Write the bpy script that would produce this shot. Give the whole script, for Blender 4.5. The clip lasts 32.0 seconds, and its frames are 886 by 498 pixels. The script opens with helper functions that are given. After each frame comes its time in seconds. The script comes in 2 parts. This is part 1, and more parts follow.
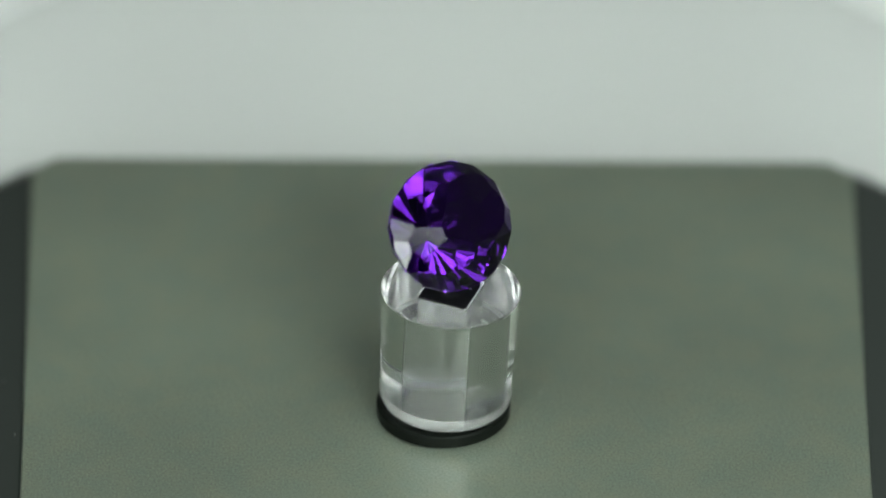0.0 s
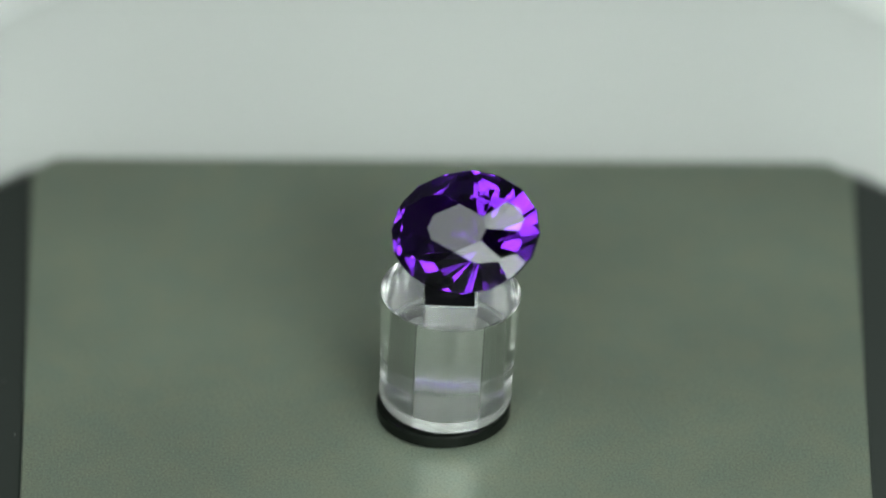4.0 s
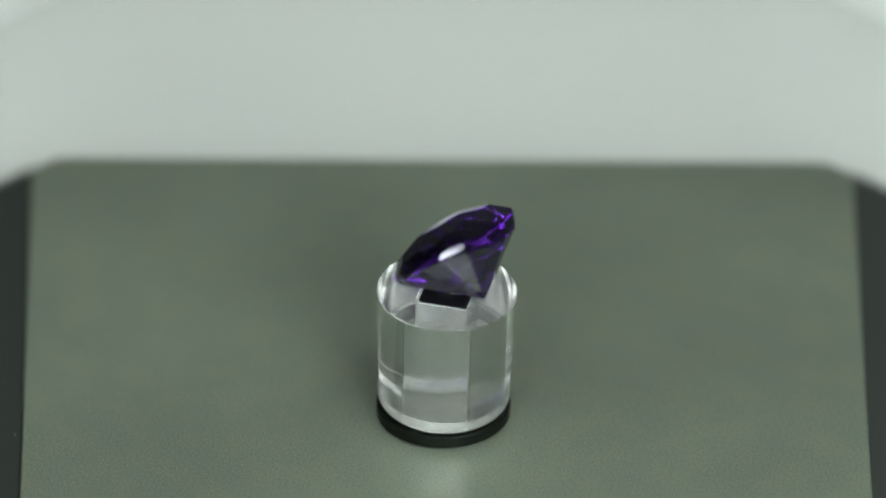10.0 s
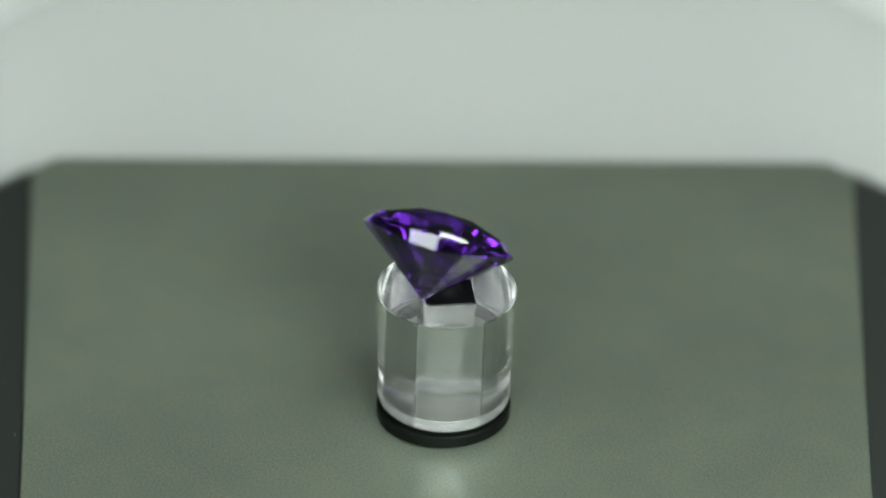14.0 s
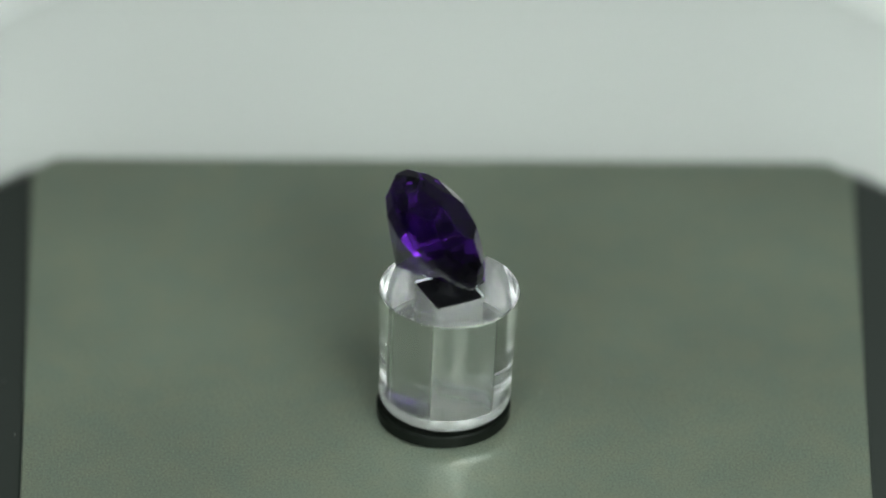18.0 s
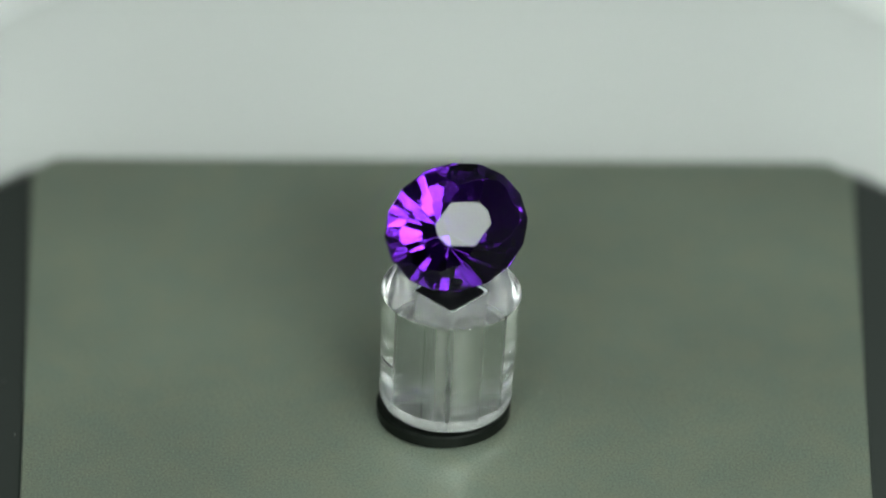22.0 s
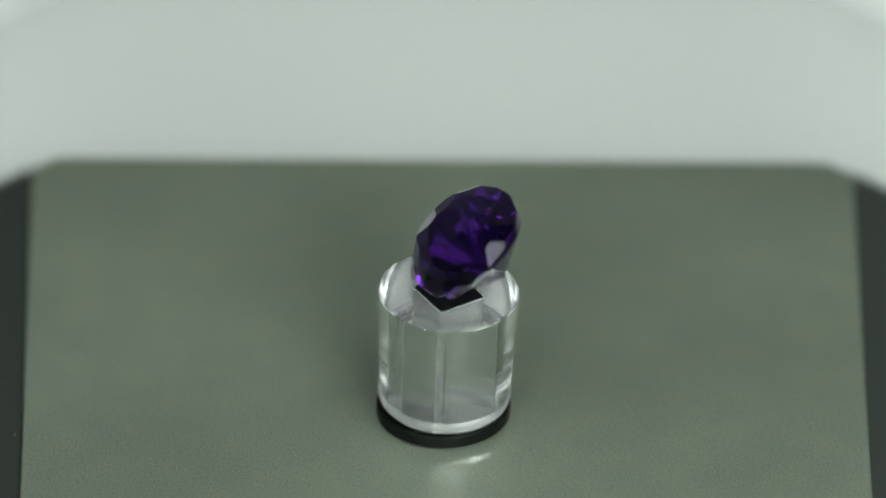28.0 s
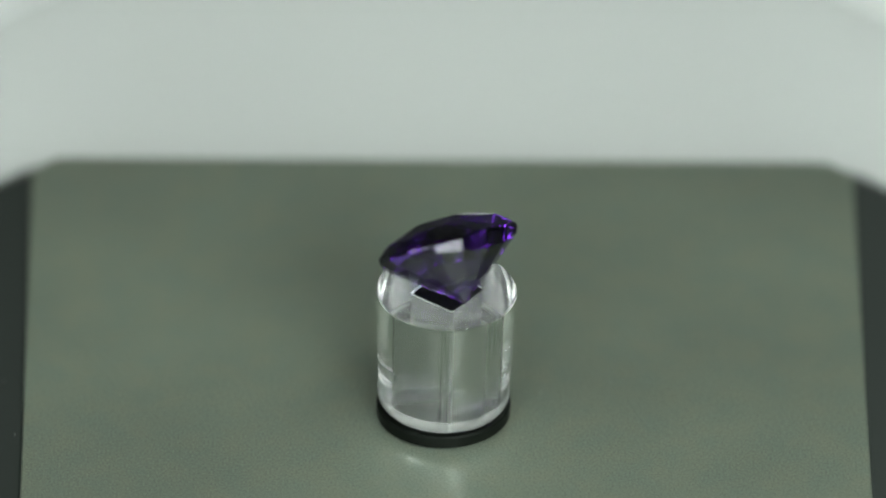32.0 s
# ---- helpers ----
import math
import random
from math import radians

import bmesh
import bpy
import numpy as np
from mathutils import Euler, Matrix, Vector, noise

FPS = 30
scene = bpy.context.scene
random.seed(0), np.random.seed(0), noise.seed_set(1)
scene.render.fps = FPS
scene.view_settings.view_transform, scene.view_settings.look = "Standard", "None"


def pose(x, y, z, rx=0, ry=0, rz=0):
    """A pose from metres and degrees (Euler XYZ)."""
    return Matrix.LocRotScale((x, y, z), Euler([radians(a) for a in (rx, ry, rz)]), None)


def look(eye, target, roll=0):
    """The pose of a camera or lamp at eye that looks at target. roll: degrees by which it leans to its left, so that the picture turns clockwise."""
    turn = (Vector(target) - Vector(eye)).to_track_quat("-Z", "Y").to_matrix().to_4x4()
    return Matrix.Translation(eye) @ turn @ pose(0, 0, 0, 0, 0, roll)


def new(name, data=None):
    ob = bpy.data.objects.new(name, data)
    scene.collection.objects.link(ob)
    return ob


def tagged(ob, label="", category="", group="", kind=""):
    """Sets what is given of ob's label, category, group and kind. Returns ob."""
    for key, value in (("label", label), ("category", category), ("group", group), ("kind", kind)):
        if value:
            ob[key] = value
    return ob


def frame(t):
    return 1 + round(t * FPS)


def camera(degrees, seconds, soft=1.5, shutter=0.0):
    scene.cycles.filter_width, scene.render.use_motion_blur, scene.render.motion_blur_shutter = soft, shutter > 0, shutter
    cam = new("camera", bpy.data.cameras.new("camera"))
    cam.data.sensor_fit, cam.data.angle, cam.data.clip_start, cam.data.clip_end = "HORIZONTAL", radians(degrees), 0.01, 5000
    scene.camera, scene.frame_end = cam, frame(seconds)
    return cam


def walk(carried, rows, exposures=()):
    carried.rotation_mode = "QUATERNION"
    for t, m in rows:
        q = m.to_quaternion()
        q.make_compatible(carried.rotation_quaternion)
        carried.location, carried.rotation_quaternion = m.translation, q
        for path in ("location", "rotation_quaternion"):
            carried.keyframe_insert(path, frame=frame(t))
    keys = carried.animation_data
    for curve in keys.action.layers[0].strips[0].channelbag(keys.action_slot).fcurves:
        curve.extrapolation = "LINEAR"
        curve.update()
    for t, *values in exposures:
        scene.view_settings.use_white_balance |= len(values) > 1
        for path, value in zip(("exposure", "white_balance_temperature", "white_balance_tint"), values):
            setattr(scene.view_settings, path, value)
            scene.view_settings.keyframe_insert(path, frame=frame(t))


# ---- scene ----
# One millimetre, in metres: the whole subject is a few centimetres wide.
MM = 0.001

# ---------------------------------------------------------------- camera
cam = camera(6.0, 32.0, soft=1.9)
EYE, AIM = (-0.00004, -0.499998, 0.337641), (-0.00004, 0.006355, 0.009816)
cam.data.dof.use_dof = True
cam.data.dof.focus_distance = 0.5975
cam.data.dof.aperture_fstop = 15.5
walk(cam, [(0, look(EYE, AIM, 0.0)), (32, look(EYE, AIM, 0.0))], exposures=[(0, 0.0), (32, 0.0)])

# ---------------------------------------------------------------- light
world = bpy.data.worlds.new("room_air")
scene.world = world
world.use_nodes = True
world.node_tree.nodes["Background"].inputs[0].default_value = (0.50, 0.55, 0.52, 1)
world.node_tree.nodes["Background"].inputs[1].default_value = 0.05
LAMP_COLOUR = (0.905, 1.0, 0.945)
TALL_STRENGTH = 12.0
HEAD_STRENGTH, HEAD_STRENGTH_EAST = 13.5, 31.5
SOFT_STRENGTH, SOFT_STRENGTH_EAST = 3.2, 10.5


# ---------------------------------------------------------------- materials
def nodes_of(name):
    mat = bpy.data.materials.new(name)
    mat.use_nodes = True
    nt = mat.node_tree
    return mat, nt, nt.nodes["Principled BSDF"]


def add(nt, kind, **values):
    node = nt.nodes.new(kind)
    for key, value in values.items():
        node.inputs[key.replace("_", " ")].default_value = value
    return node


def surface(name, colour, rough, vary=0.06, scale=300.0, bump=0.05, metal=0.0, stain=30.0, spec=0.5, coat=0.0, blotch=1.0):
    """A painted or plain surface: fine grain and wide stains in colour, roughness and relief. Scales are per metre."""
    mat, nt, bsdf = nodes_of(name)
    coords = nt.nodes.new("ShaderNodeTexCoord")
    fine = add(nt, "ShaderNodeTexNoise", Scale=scale, Detail=4.0)
    wide = add(nt, "ShaderNodeTexNoise", Scale=stain, Detail=3.0)
    both = nt.nodes.new("ShaderNodeMath")
    both.operation = "ADD"
    nt.links.new(coords.outputs["Object"], fine.inputs["Vector"])
    nt.links.new(coords.outputs["Object"], wide.inputs["Vector"])
    nt.links.new(fine.outputs["Fac"], both.inputs[0])
    soft = nt.nodes.new("ShaderNodeMath")
    soft.operation = "MULTIPLY_ADD"
    soft.inputs[1].default_value, soft.inputs[2].default_value = blotch, 0.5 - 0.5 * blotch
    nt.links.new(wide.outputs["Fac"], soft.inputs[0])
    nt.links.new(soft.outputs[0], both.inputs[1])
    ramp = nt.nodes.new("ShaderNodeMapRange")
    ramp.inputs["From Min"].default_value, ramp.inputs["From Max"].default_value = 0.3, 1.7
    ramp.inputs["To Min"].default_value, ramp.inputs["To Max"].default_value = 1 - vary, 1 + vary
    nt.links.new(both.outputs[0], ramp.inputs["Value"])
    tint = nt.nodes.new("ShaderNodeVectorMath")
    tint.operation = "SCALE"
    tint.inputs[0].default_value = colour
    nt.links.new(ramp.outputs["Result"], tint.inputs["Scale"])
    nt.links.new(tint.outputs["Vector"], bsdf.inputs["Base Color"])
    gloss = nt.nodes.new("ShaderNodeMapRange")
    gloss.inputs["From Min"].default_value, gloss.inputs["From Max"].default_value = 0.0, 1.0
    gloss.inputs["To Min"].default_value, gloss.inputs["To Max"].default_value = rough * 0.95, min(1, rough * 1.05)
    nt.links.new(wide.outputs["Fac"], gloss.inputs["Value"])
    nt.links.new(gloss.outputs["Result"], bsdf.inputs["Roughness"])
    relief = add(nt, "ShaderNodeBump", Strength=bump, Distance=0.0001)
    nt.links.new(fine.outputs["Fac"], relief.inputs["Height"])
    nt.links.new(relief.outputs["Normal"], bsdf.inputs["Normal"])
    bsdf.inputs["Metallic"].default_value = metal
    bsdf.inputs["Specular IOR Level"].default_value = spec
    bsdf.inputs["Coat Weight"].default_value = coat
    return mat


def clear(name, colour, ior, rough):
    mat, nt, bsdf = nodes_of(name)
    bsdf.inputs["Base Color"].default_value = (*colour, 1)
    bsdf.inputs["Transmission Weight"].default_value = 1.0
    bsdf.inputs["IOR"].default_value = ior
    bsdf.inputs["Roughness"].default_value = rough
    return mat


def lit(name, colour, strength):
    mat, nt, bsdf = nodes_of(name)
    bsdf.inputs["Base Color"].default_value = (0.8, 0.8, 0.8, 1)
    bsdf.inputs["Emission Color"].default_value = (*colour, 1)
    # brightest in the middle of the lamp, where its diodes sit, and weaker towards the rim
    coords = nt.nodes.new("ShaderNodeTexCoord")
    centred = nt.nodes.new("ShaderNodeVectorMath")
    centred.operation = "SUBTRACT"
    centred.inputs[1].default_value = (0.5, 0.5, 0.5)
    far = nt.nodes.new("ShaderNodeVectorMath")
    far.operation = "LENGTH"
    fall = nt.nodes.new("ShaderNodeMapRange")
    fall.interpolation_type = "SMOOTHSTEP"
    for key, value in (("From Min", 0.1), ("From Max", 0.75), ("To Min", strength * 1.3), ("To Max", strength * 0.45)):
        fall.inputs[key].default_value = value
    nt.links.new(coords.outputs["Generated"], centred.inputs[0])
    nt.links.new(centred.outputs["Vector"], far.inputs[0])
    nt.links.new(far.outputs["Value"], fall.inputs["Value"])
    nt.links.new(fall.outputs["Result"], bsdf.inputs["Emission Strength"])
    return mat


PLATE = surface("satin_metal_plate", (0.203, 0.230, 0.181), 0.305, 1.0, 6500.0, 0.06, 0.5, 40.0, 0.5, 0.95, 0.5)
PLATE.node_tree.nodes["Principled BSDF"].inputs["Coat Roughness"].default_value = 0.22
PLATE.node_tree.nodes["Principled BSDF"].inputs["Coat IOR"].default_value = 1.8


def mottle(mat, cool, warm, scale):
    """Wide, faint patches of a cooler and a warmer cast."""
    nt = mat.node_tree
    bsdf = nt.nodes["Principled BSDF"]
    source = bsdf.inputs["Base Color"].links[0].from_socket
    coords = nt.nodes.new("ShaderNodeTexCoord")
    patches = add(nt, "ShaderNodeTexNoise", Scale=scale, Detail=5.0, Roughness=0.65)
    ramp = nt.nodes.new("ShaderNodeValToRGB")
    ramp.color_ramp.elements[0].position, ramp.color_ramp.elements[1].position = 0.36, 0.64
    ramp.color_ramp.elements[0].color, ramp.color_ramp.elements[1].color = (*cool, 1), (*warm, 1)
    product = nt.nodes.new("ShaderNodeVectorMath")
    product.operation = "MULTIPLY"
    nt.links.new(coords.outputs["Object"], patches.inputs["Vector"])
    nt.links.new(patches.outputs["Fac"], ramp.inputs["Fac"])
    nt.links.new(source, product.inputs[0])
    nt.links.new(ramp.outputs["Color"], product.inputs[1])
    nt.links.new(product.outputs["Vector"], bsdf.inputs["Base Color"])


mottle(PLATE, (0.94, 0.99, 1.015), (1.04, 1.015, 0.985), 320.0)
SIDES = surface("dark_grey_sides", (0.029, 0.034, 0.031), 0.55, 0.08, 3000.0, 0.05, 0.0, 45.0, 0.25)
BOARD = surface("white_board", (0.505, 0.517, 0.51), 0.6, 0.015, 900.0, 0.02, 0.0, 18.0, 0.4)
BOX_GREY = surface("dark_cloth_lining", (0.048, 0.05, 0.048), 0.85, 0.06, 700.0, 0.2, 0.0, 12.0, 0.2)
BOX_WHITE = surface("white_lining", (0.80, 0.81, 0.80), 0.7, 0.02, 700.0, 0.05, 0.0, 9.0, 0.3)
BLACK = surface("black_plastic", (0.003, 0.004, 0.003), 0.45, 0.2, 2500.0, 0.02, 0.0, 120.0, 0.08)
PUTTY = surface("black_putty", (0.004, 0.004, 0.005), 0.7, 0.2, 2500.0, 0.4, 0.0, 300.0, 0.08)
PAD = surface("grey_reflector_pad", (0.22, 0.22, 0.215), 0.55, 0.10, 2500.0, 0.4, 0.0, 300.0, 0.4)
HOUSING = surface("lamp_housing", (0.6, 0.6, 0.6), 0.35, 0.03, 300.0, 0.03, 0.6, 20.0)
DUST = surface("dust", (0.40, 0.41, 0.40), 0.9, 0.1, 9000.0, 0.2, 0.0, 900.0, 0.2)
ACRYLIC = clear("clear_acrylic", (0.97, 0.985, 0.98), 1.49, 0.045)
ACRYLIC_CUT = clear("milled_acrylic", (0.97, 0.985, 0.98), 1.49, 0.20)
ACRYLIC_SAWN = clear("frosted_acrylic", (0.95, 0.96, 0.96), 1.49, 0.16)
ACRYLIC_SAWN.node_tree.nodes["Principled BSDF"].inputs["Transmission Weight"].default_value = 0.88
# A small diffuse share makes the top ring paler than the body.
ACRYLIC_TOP = clear("hazy_acrylic", (0.97, 0.985, 0.985), 1.49, 0.08)
ACRYLIC_TOP.node_tree.nodes["Principled BSDF"].inputs["Transmission Weight"].default_value = 0.93
ACRYLIC_BASE = clear("satin_acrylic", (0.96, 0.97, 0.97), 1.49, 0.25)
# Opaque white that paints the lamp light caught below the rim of the bore.
BORE_GLINT = surface("bore_glint_white", (0.92, 0.94, 0.95), 0.55, 0.04, 2200.0, 0.3, 0.0, 350.0, 0.4)


def streaks(mat, across, along, strength):
    """Fine tool marks that run up the bore."""
    nt = mat.node_tree
    coords = nt.nodes.new("ShaderNodeTexCoord")
    grid = nt.nodes.new("ShaderNodeMapping")
    grid.inputs["Scale"].default_value = (across, across, along)
    noise_node = add(nt, "ShaderNodeTexNoise", Scale=1.0, Detail=3.0)
    relief = add(nt, "ShaderNodeBump", Strength=strength, Distance=0.0002)
    nt.links.new(coords.outputs["Object"], grid.inputs["Vector"])
    nt.links.new(grid.outputs["Vector"], noise_node.inputs["Vector"])
    nt.links.new(noise_node.outputs["Fac"], relief.inputs["Height"])
    nt.links.new(relief.outputs["Normal"], nt.nodes["Principled BSDF"].inputs["Normal"])


streaks(ACRYLIC_CUT, 1500.0, 25.0, 0.24)
AMETHYST = clear("violet_stone", (0.041, 0.0052, 0.150), 1.545, 0.0)
AMETHYST_LOW = clear("worn_violet_stone", (0.041, 0.0052, 0.150), 1.545, 0.03)
GLOW_TALL = lit("tall_diffuser", LAMP_COLOUR, TALL_STRENGTH)
GLOW_HEAD = lit("lamp_head_diffuser", LAMP_COLOUR, HEAD_STRENGTH)
GLOW_HEAD_EAST = lit("brighter_lamp_head_diffuser", LAMP_COLOUR, HEAD_STRENGTH_EAST)
GLOW_SOFT = lit("softbox_cloth", LAMP_COLOUR, SOFT_STRENGTH)
GLOW_SOFT_EAST = lit("brighter_softbox_cloth", LAMP_COLOUR, SOFT_STRENGTH_EAST)


# ---------------------------------------------------------------- building
def part(name, bm, material, parent=None, label=""):
    """Links a bmesh as one mesh object, under a thing or a part where one is given."""
    me = bpy.data.meshes.new(name)
    bm.normal_update()
    bm.to_mesh(me)
    bm.free()
    me.materials.append(material)
    ob = new(name, me)
    ob.parent = parent
    return tagged(ob, label)


def box_bm(lo, hi, bevel=0.0):
    bm = bmesh.new()
    size = [b - a for a, b in zip(lo, hi)]
    mid = [(a + b) / 2 for a, b in zip(lo, hi)]
    bmesh.ops.create_cube(bm, size=1.0, matrix=Matrix.Translation(mid) @ Matrix.Diagonal((*size, 1)))
    if bevel:
        bmesh.ops.bevel(bm, geom=list(bm.edges), offset=bevel, segments=2, affect="EDGES", profile=0.6)
    return bm


def rings_bm(rings, cap_low=True, cap_high=True):
    """A closed skin over rings of equal length, from low to high."""
    bm = bmesh.new()
    loops = [[bm.verts.new(p) for p in ring] for ring in rings]
    n = len(loops[0])
    for a, b in zip(loops, loops[1:]):
        for k in range(n):
            bm.faces.new((a[k], a[(k + 1) % n], b[(k + 1) % n], b[k]))
    if cap_low:
        bm.faces.new(loops[0][::-1])
    if cap_high:
        bm.faces.new(loops[-1])
    return bm


def smooth_but(bm, degrees):
    bm.normal_update()
    for f in bm.faces:
        f.smooth = True
    for e in bm.edges:
        e.smooth = len(e.link_faces) == 2 and e.calc_face_angle(0) < radians(degrees)


def circle(r, z, n=96, x=0.0, y=0.0):
    return [(x + r * math.cos(2 * math.pi * k / n), y + r * math.sin(2 * math.pi * k / n), z) for k in range(n)]


# ---------------------------------------------------------------- setting
FLOOR_Z = -10.0 * MM
ROOF_Z = 0.43


def room():
    """The dark cloth-lined tent that closes the place: four walls, a white floor and a roof."""
    lo, hi, t = (-0.28, -0.64, FLOOR_Z), (0.28, 0.22, ROOF_Z), 0.006
    walls = {
        "wall_north": ((lo[0], hi[1], lo[2]), (hi[0], hi[1] + t, hi[2])),
        "wall_south": ((lo[0], lo[1] - t, lo[2]), (hi[0], lo[1], hi[2])),
        "wall_west": ((lo[0] - t, lo[1] - t, lo[2]), (lo[0], hi[1] + t, hi[2])),
        "wall_east": ((hi[0], lo[1] - t, lo[2]), (hi[0] + t, hi[1] + t, hi[2])),
    }
    for name, (a, b) in walls.items():
        tagged(part(name, box_bm(a, b), BOX_GREY), "plain dark grey cloth wall of the photo tent", "wall", kind="structure")
    tagged(part("floor", box_bm((lo[0] - t, lo[1] - t, lo[2] - t), (hi[0] + t, hi[1] + t, lo[2])), BOX_WHITE),
           "smooth white floor of the photo tent", "floor", kind="structure")
    tagged(part("ceiling", box_bm((lo[0] - t, lo[1] - t, hi[2]), (hi[0] + t, hi[1] + t, hi[2] + t)), BOX_GREY),
           "plain dark grey cloth roof of the photo tent", "ceiling", kind="structure")


def slabs():
    """Dark slabs added out of view, so the stone mirrors dark ground: one carries the platform, two lie beside the pale
    board, one behind it.
    """
    for lo, hi, label in (((-0.26, -0.62), (0.26, 0.0), "unseen dark slab added under the platform, before the pale board"),
                          ((-0.26, 0.0008), (-0.0388, 0.21), "unseen dark slab added beside the pale board"),
                          ((0.0388, 0.0008), (0.26, 0.21), "unseen dark slab added beside the pale board"),
                          ((-0.038, 0.086), (0.038, 0.21), "unseen dark slab added behind the pale board to darken the stone's reflections")):
        bm = box_bm((*lo, FLOOR_Z), (*hi, -4.8 * MM), 0.0004)
        tagged(part("dark_slab", bm, BOX_GREY), label, "slab", "dark slabs")


def aimed(az, el, dist, roll=0):
    """The pose of a lamp that faces the stone from that azimuth (0 is the front, + to the east), height angle and distance."""
    a, e = radians(az), radians(el)
    eye = Vector((math.sin(a) * math.cos(e), -math.cos(a) * math.cos(e), math.sin(e))) * dist + Vector((0, 0, 0.012))
    return look(eye, (0, 0, 0.012), roll)


def lamp_panel(az, el, dist, w, h, glow, label):
    """A flat lamp on a pole that stands in the tent."""
    m = aimed(az, el, dist)
    foot = m.translation
    thing = tagged(new("photo_lamp"), label, "lamp", "standing lamps")
    thing.location = (foot.x, foot.y, -4.8 * MM)
    turn = Matrix.Translation(-Vector(thing.location)) @ m
    bm = box_bm((-w / 2 - 0.004, -h / 2 - 0.004, 0.0), (w / 2 + 0.004, h / 2 + 0.004, 0.012), 0.0015)
    bm.transform(turn)
    part("housing", bm, HOUSING, thing, "grey metal housing")
    bm = box_bm((-w / 2, -h / 2, -0.0025), (w / 2, h / 2, -0.0003))
    bm.transform(turn)
    part("diffuser", bm, glow, thing, "glowing white diffuser")
    top = foot.z + 4.8 * MM
    out = Vector((foot.x, foot.y, 0)).normalized() * 0.018
    bm = rings_bm([circle(0.005, 0.004, 20, out.x, out.y), circle(0.005, top, 20, out.x, out.y)])
    smooth_but(bm, 40)
    part("pole", bm, HOUSING, thing)
    bm = rings_bm([circle(0.03, 0.0, 40, out.x, out.y), circle(0.03, 0.003, 40, out.x, out.y), circle(0.028, 0.004, 40, out.x, out.y)])
    smooth_but(bm, 40)
    part("base_plate", bm, HOUSING, thing)


def hung_lamp(az, el, dist, roll, w, h, glow):
    """A wide soft lamp that hangs on a rod from the roof of the tent."""
    m = aimed(az, el, dist, roll)
    thing = tagged(new("softbox"), "wide soft white lamp hung from the tent roof", "lamp", "hanging lamps")
    thing.location = m.translation
    turn = Matrix.Translation(-m.translation) @ m
    bm = box_bm((-w / 2 - 0.004, -h / 2 - 0.004, 0.0), (w / 2 + 0.004, h / 2 + 0.004, 0.016), 0.002)
    bm.transform(turn)
    part("housing", bm, HOUSING, thing, "grey metal housing")
    bm = box_bm((-w / 2, -h / 2, -0.0025), (w / 2, h / 2, -0.0003))
    bm.transform(turn)
    part("diffuser", bm, glow, thing, "softly glowing white cloth")
    back = turn @ Vector((0, 0, 0.012))
    bm = rings_bm([circle(0.004, back.z, 20, back.x, back.y), circle(0.004, ROOF_Z - m.translation.z, 20, back.x, back.y)])
    smooth_but(bm, 40)
    part("rod", bm, HOUSING, thing)


def display_board():
    z = -4.8 * MM

    def outline(d, z):
        x, front, back, cut = 0.0380 - d, 0.0008 + d, 0.0731 - d, 0.0134
        return [(-x, front, z), (x, front, z), (x, back - cut, z), (x - cut, back, z), (-x + cut, back, z), (-x, back - cut, z)]

    rings = [outline(0, FLOOR_Z), outline(0, z - 0.0006), outline(0.0006, z)]
    tagged(part("display_board", rings_bm(rings), BOARD), "pale grey-white board with cut corners behind the dark slab", "board")


def plate():
    """The dark platform: a flat top panel on a body with sloping sides."""
    z1 = -4.8 * MM
    thing = tagged(new("platform"), "dark grey platform with a grained top and sloping sides", "platform")

    def outline(d, z, cut=0.0017):
        bl, br = (-0.0307 - d, 0.0342 + d), (0.0305 + d, 0.0335 + d)
        fl, fr = (-0.0294 - d, -0.030 - d), (0.0300 + d, -0.030 - d)
        c = cut + 0.4 * d
        return [(fl[0] + c, fl[1], z), (fr[0] - c, fr[1], z), (fr[0], fr[1] + c, z), (br[0], br[1] - c, z),
                (br[0] - c, br[1], z), (bl[0] + c, bl[1], z), (bl[0], bl[1] - c, z), (fl[0], fl[1] + c, z)]

    part("body", rings_bm([outline(0.0052, z1), outline(0.0050, z1 + 0.0003), outline(0.0002, -0.0006)]), SIDES, thing,
         "darker smooth sloping sides")
    part("top_panel", rings_bm([outline(0.0, -0.0006), outline(0.0, -0.00012), outline(-0.00012, 0.0)]), PLATE, thing,
         "finely grained dark grey top")


def rotor():
    h = 1.08 * MM
    rings = [circle(4.75 * MM, 0.0002), circle(4.78 * MM, h * 0.9), circle(4.66 * MM, h)]
    bm = rings_bm(rings)
    smooth_but(bm, 30)
    disc = part("turntable_disc", bm, BLACK)
    # Grey reflector, added to throw light back up into the clear stand.
    bm = rings_bm([circle(3.85 * MM, h, 64), circle(3.85 * MM, h + 0.03 * MM, 64)])
    part("pad", bm, PAD, disc, "grey pad added under the stand to lighten the clear acrylic")
    return tagged(disc, "small glossy black turntable disc set on the platform", "turntable")


# ---------------------------------------------------------------- stand, putty and stone
HOLE = 1.86 * MM       # half side of the square hole
STAND_LOW, STAND_TOP = 1.30 * MM, 10.77 * MM


def square_ring(half, z, n=192, turn=0.0):
    """A square with slightly rounded corners."""
    ring = []
    for k in range(n):
        a = 2 * math.pi * k / n
        c, s = math.cos(a - turn), math.sin(a - turn)
        m = half / (abs(c) ** 22 + abs(s) ** 22) ** (1 / 22)
        x, y = m * c, m * s
        ring.append((x * math.cos(turn) - y * math.sin(turn), x * math.sin(turn) + y * math.cos(turn), z))
    return ring


HOLE_TURN = radians(26.25)


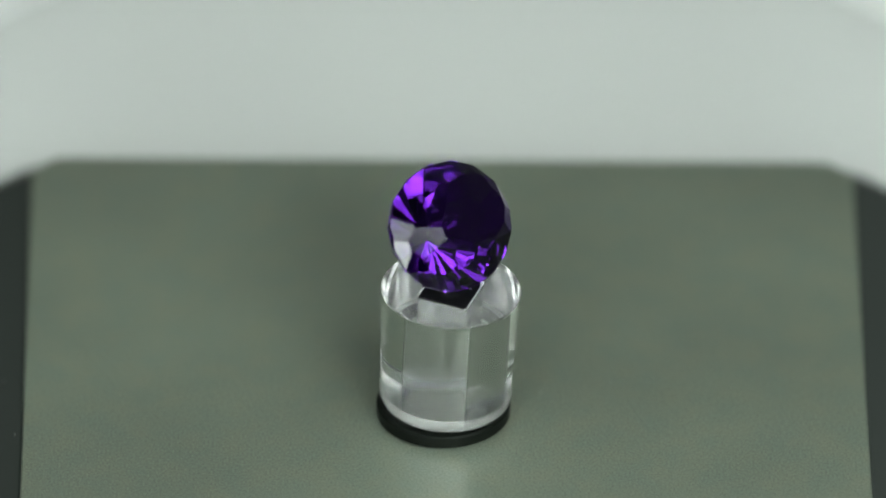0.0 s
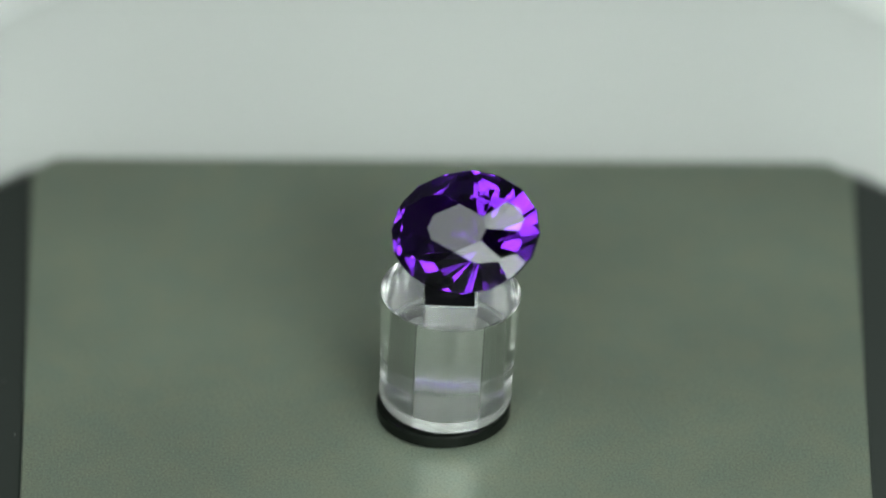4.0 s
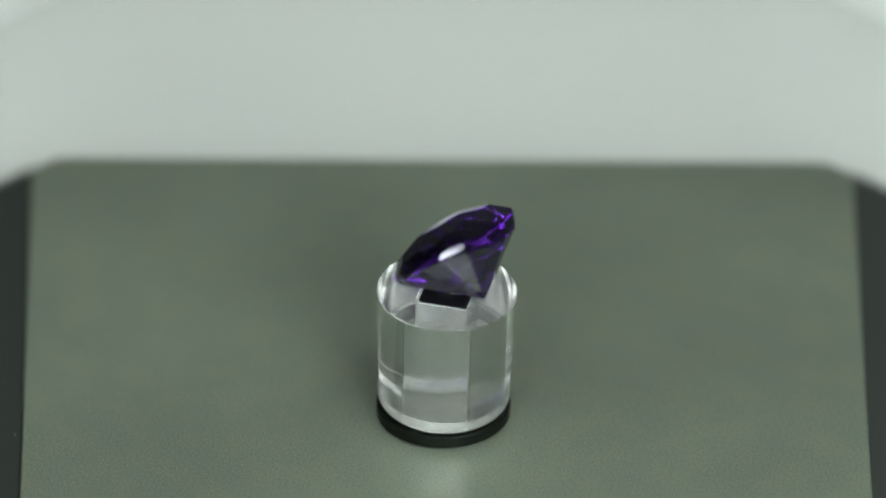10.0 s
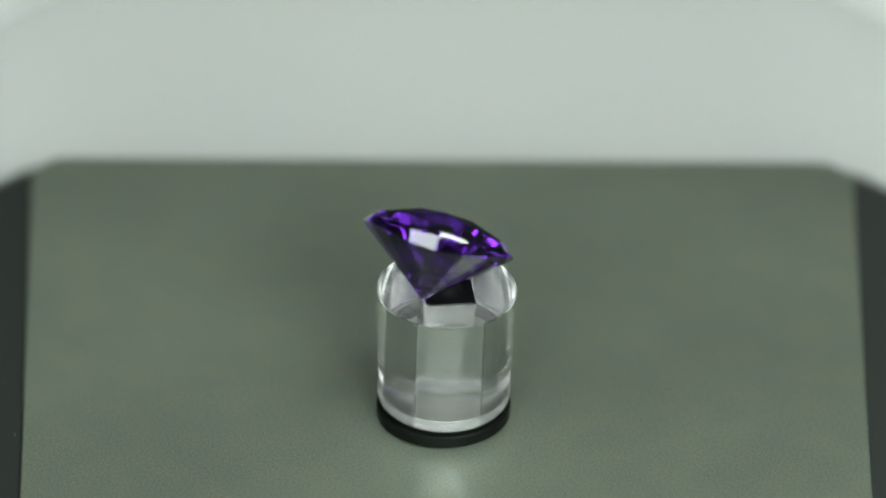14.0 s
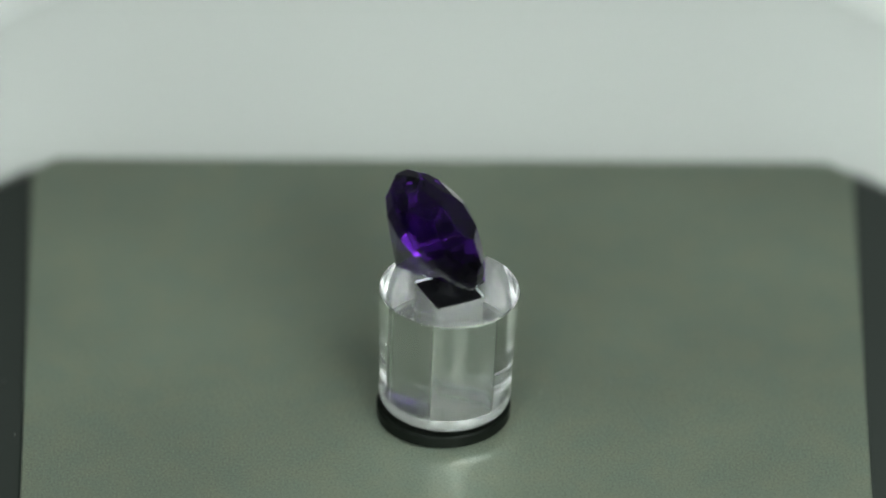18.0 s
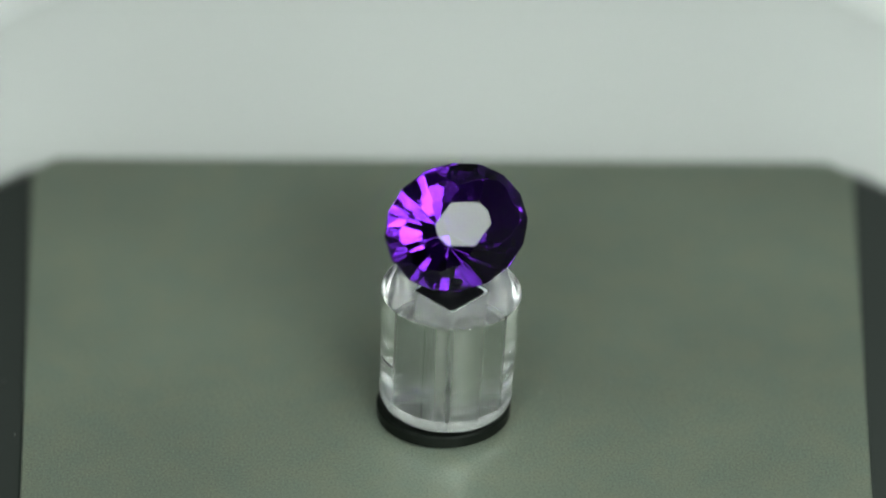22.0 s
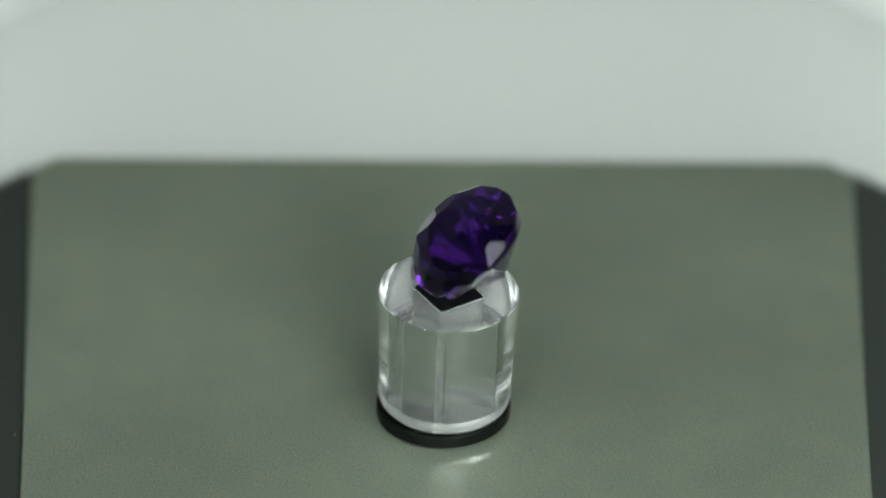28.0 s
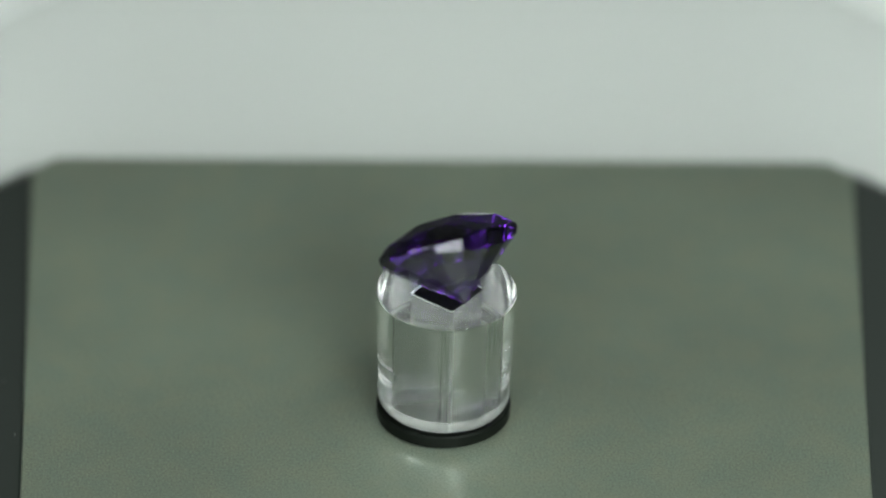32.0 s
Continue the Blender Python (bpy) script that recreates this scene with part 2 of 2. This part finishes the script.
def stand():
    """A cylinder with a rounded foot and a square bore, in skins that meet edge to edge."""
    h = STAND_TOP - STAND_LOW
    r1 = 4.98 * MM
    bead = [circle((4.10 + 0.64 * math.cos(a)) * MM, (0.86 + 0.86 * math.sin(a)) * MM, 192) for a in (-1.571, -1.2, -0.9, -0.6, -0.3, 0.0, 0.25, 0.45)]
    low, knee = bead[0], bead[-1]
    rim = circle(r1 - 0.06 * MM, h, 192)
    shelf = square_ring(HOLE, h - 0.3 * MM, 192, HOLE_TURN)
    mouth, bore = square_ring(HOLE, h - 0.07 * MM, 192, HOLE_TURN), square_ring(HOLE, 0.0, 192, HOLE_TURN)
    thing = tagged(new("gem_stand"), "clear acrylic cylinder with a square bore, turning on the disc", "display stand")
    skins = (("body", [knee, circle(r1, h - 0.06 * MM, 192), rim], ACRYLIC, ""),
             ("top_face", [rim, square_ring(HOLE + 0.07 * MM, h, 192, HOLE_TURN), mouth], ACRYLIC_TOP, "slightly hazy, paler top face"),
             # added white plug: paints the bright strip of lamp light under the mouth
             ("glint_plug", [mouth, shelf], BORE_GLINT, "white plug in the mouth of the bore, standing in for a bright lamp reflection"),
             ("bore", [shelf, bore], ACRYLIC_CUT, "milled square bore"),
             ("underside", [bore, low], ACRYLIC_BASE, "clear underside"),
             ("foot", bead, ACRYLIC_SAWN, "frosted rounded bead round the foot"))
    for name, rings, material, label in skins:
        bm = rings_bm(rings, False, name == "glint_plug")
        smooth_but(bm, 26)
        part(name, bm, material, thing, label)
    return thing


def putty():
    """A small dark lump that fills the mouth of the bore and holds the stone."""
    rings = []
    for half, z in ((HOLE * 0.97, -0.28), (HOLE * 0.97, -0.14), (HOLE * 0.93, -0.10)):
        rings.append(square_ring(half, z * MM, 96, HOLE_TURN))
    for r, z in ((1.5, -0.07), (1.15, -0.02), (0.9, 0.08), (0.75, 0.35), (0.66, 0.65), (0.62, 0.95), (0.62, 1.23)):
        rings.append([(x * (1 + 0.08 * math.sin(3 * k / 96 * 6.283 + z)), y, zz) for k, (x, y, zz) in enumerate(circle(r * MM, z * MM, 96))])
    bm = rings_bm(rings)
    smooth_but(bm, 40)
    return tagged(part("putty", bm, PUTTY), "dark lump of putty that holds the stone on the stand", "putty")


STONE = dict(a=5.427 * MM, b=4.512 * MM, turn=0.270, pavilion=4.33 * MM, girdle=0.30 * MM, crown=1.68 * MM, tilt=0.732,
             tip=(-0.692 * MM, -3.867 * MM, 12.05 * MM))


def cut_plane(bm, point, normal):
    """Grinds one flat facet on a closed convex block: what lies beyond the plane goes, and the cut is filled."""
    cut = bmesh.ops.bisect_plane(bm, geom=list(bm.verts) + list(bm.edges) + list(bm.faces), dist=1e-5,
                                 plane_co=point, plane_no=normal, clear_outer=True)
    rim = [g for g in cut["geom_cut"] if isinstance(g, bmesh.types.BMEdge)]
    if len(rim) > 2:
        bmesh.ops.edgenet_fill(bm, edges=rim)


def stone():
    """An oval mixed cut, its culet at the origin: a small eight-sided table, ten wide facets round it, eighteen
    outer crown facets, a faceted girdle, and a pavilion of sixteen steep facets over sixteen that run to the tip."""
    s = STONE
    a, b = s["a"] / MM, s["b"] / MM
    zg = s["pavilion"] / MM
    zt = zg + s["girdle"] / MM
    top = zt + s["crown"] / MM
    thing = tagged(new("gemstone"), "violet oval faceted amethyst lying tilted on the clear stand", "gemstone")

    def at(r, az, z):
        return Vector((r * a * math.cos(radians(az)), r * b * math.sin(radians(az)), z))

    planes = []

    def facet(p, q, r):
        n = (q - p).cross(r - p).normalized()
        if n.dot(p - Vector((0, 0, zg - 0.6))) < 0:
            n = -n
        planes.append((p, n))

    def edged(p, q, slope):
        """A facet that falls away from the table's edge at that slope."""
        out = Vector((q.y - p.y, p.x - q.x, 0)).normalized()
        if out.dot((p + q) / 2) < 0:
            out = -out
        planes.append((p, out * math.sin(radians(slope)) + Vector((0, 0, math.cos(radians(slope))))))

    def leaning(p, m, side, az, slope):
        """A facet through p that falls away in the direction az, counted from an end of the oval."""
        along = Vector((math.cos(radians(az)), side * math.sin(radians(az)), 0))
        if m:
            along = -along
        planes.append((p, along * math.sin(radians(slope)) + Vector((0, 0, math.cos(radians(slope))))))

    rt = 0.39
    planes.append((Vector((0, 0, top)), Vector((0, 0, 1))))
    for m in (0, 180):
        for side in (1, -1):
            edged(at(rt, m, top), at(rt, m + side * 30, top), 20)
            edged(at(rt, m + side * 30, top), at(rt, m + side * 90, top), 20)
            heel = at(0.725, m + side * 40, top - 0.52)
            knee = at(0.63, m + side * 62, top - 0.50)
            toe = at(0.85, m + side * 14, top - 0.921)
            leaning(toe, m, side, 22, 43.5)
            leaning(heel, m, side, 47, 40.5)
            facet(toe, at(1, m, zt), at(1, m + side * 22.5, zt))
            facet(heel, knee, at(0.985, m + side * 56, zt))
            facet(knee, at(1, m + side * 67.5, zt), at(1, m + side * 90, zt))
        planes.append((at(rt, m + 90, top), Vector((0, 1 if m == 0 else -1, 0)) * math.sin(radians(32)) + Vector((0, 0, math.cos(radians(32))))))
        facet(at(0.785, m, top - 0.742), at(0.85, m + 14, top - 0.921), at(0.85, m - 14, top - 0.921))
    for j in range(16):
        lo, hi = j * 22.5, j * 22.5 + 22.5
        planes.append((at(1, lo, zg), Vector((at(1, hi, 0).y - at(1, lo, 0).y, at(1, lo, 0).x - at(1, hi, 0).x, 0)).normalized()))

        out = Vector((at(1, hi, 0).y - at(1, lo, 0).y, at(1, lo, 0).x - at(1, hi, 0).x, 0)).normalized()
        planes.append((at(1, lo, zg), out * math.sin(radians(69)) - Vector((0, 0, math.cos(radians(69))))))
        tip = Vector((0, 0, 0.1))

        def low(az):
            v = at(1, az, 0)
            return v + tip + Vector((0, 0, v.length * (0.788 + 0.007 * math.cos(radians(2 * az)))))

        facet(low(lo), low(hi), tip)
    bm = bmesh.new()
    bmesh.ops.create_cube(bm, size=16.0, matrix=Matrix.Translation((0, 0, 4)))
    for point, normal in planes:
        cut_plane(bm, point, normal)
    bmesh.ops.remove_doubles(bm, verts=list(bm.verts), dist=0.004)
    # the table lies a little off the middle of the oval
    for v in bm.verts:
        k = max(0.0, (v.co.z - zt) / (top - zt))
        v.co.x, v.co.y = v.co.x + 0.11 * k, v.co.y + 0.217 * k
    bm.transform(Matrix.Rotation(s["turn"], 4, "Z") @ Matrix.Scale(MM, 4))
    bm.normal_update()
    for name in ("crown", "girdle", "pavilion"):
        piece = bm.copy()
        keep = {"crown": lambda n: n.z > 0.1, "girdle": lambda n: abs(n.z) <= 0.1, "pavilion": lambda n: n.z < -0.1}[name]
        bmesh.ops.delete(piece, geom=[f for f in piece.faces if not keep(f.normal)], context="FACES")
        part(name, piece, AMETHYST_LOW if name == "pavilion" else AMETHYST, thing)
    bm.free()
    return thing


def dust():
    bm = bmesh.new()
    for x, y, r in ((-30.5, -2.3, 0.05), (-31.6, 4.6, 0.05), (-20.1, 19.5, 0.06), (12.0, 4.0, 0.05), (7.0, 2.6, 0.05), (-11.5, 13.5, 0.05)):
        z = 0.0 if abs(x) < 29.5 else -0.35
        bmesh.ops.create_icosphere(bm, subdivisions=1, radius=r * MM, matrix=Matrix.Translation((x * MM, y * MM, (z + r * 0.5) * MM)))
    tagged(part("dust", bm, DUST), "tiny pale specks of dust on the platform", "dust", kind="stuff")


room()
slabs()
for side in (-1, 1):
    lamp_panel(20 * side, 13, 0.40, 0.130, 0.205, GLOW_TALL, "tall white lamp panel on a thin grey pole")
    lamp_panel(18.8 * side, 34, 0.50, 0.17, 0.105, GLOW_HEAD if side < 0 else GLOW_HEAD_EAST, "bright white lamp head on a tall grey pole")
    hung_lamp(49 * side, 62.5, 0.33, 12 * side, 0.117, 0.158, GLOW_SOFT if side < 0 else GLOW_SOFT_EAST)
display_board()
plate()
ROTOR = rotor()
STAND = stand()
LUMP = putty()
GEM = stone()
dust()

# ---------------------------------------------------------------- turning
RATE, AWAY = 17.393, 12.866                      # degrees a second; the time at which the table faces away
LEAN = Matrix.Rotation(0.036, 4, "Y") @ Matrix.Rotation(0.032, 4, "X")
WOBBLE = Matrix.Translation((-0.07 * MM, 0.016 * MM, STAND_LOW)) @ Matrix.Rotation(0.011, 4, Vector((-0.217, -0.976, 0)))
HELD = Matrix.Translation(STONE["tip"]) @ Matrix.Rotation(-STONE["tilt"], 4, "X")


def motions():
    turning = {"rotor": [], "stand": [], "lump": [], "gem": []}
    for t in [0.5 * k for k in range(65)]:
        spin = Matrix.Rotation(radians(RATE * (AWAY - t)), 4, "Z")
        turning["rotor"].append((t, spin))
        turning["stand"].append((t, LEAN @ spin @ WOBBLE))
        turning["lump"].append((t, LEAN @ spin @ Matrix.Translation((0, 0, STAND_TOP))))
        turning["gem"].append((t, LEAN @ spin @ HELD))
    walk(ROTOR, turning["rotor"])
    walk(STAND, turning["stand"])
    walk(LUMP, turning["lump"])
    walk(GEM, turning["gem"])


motions()
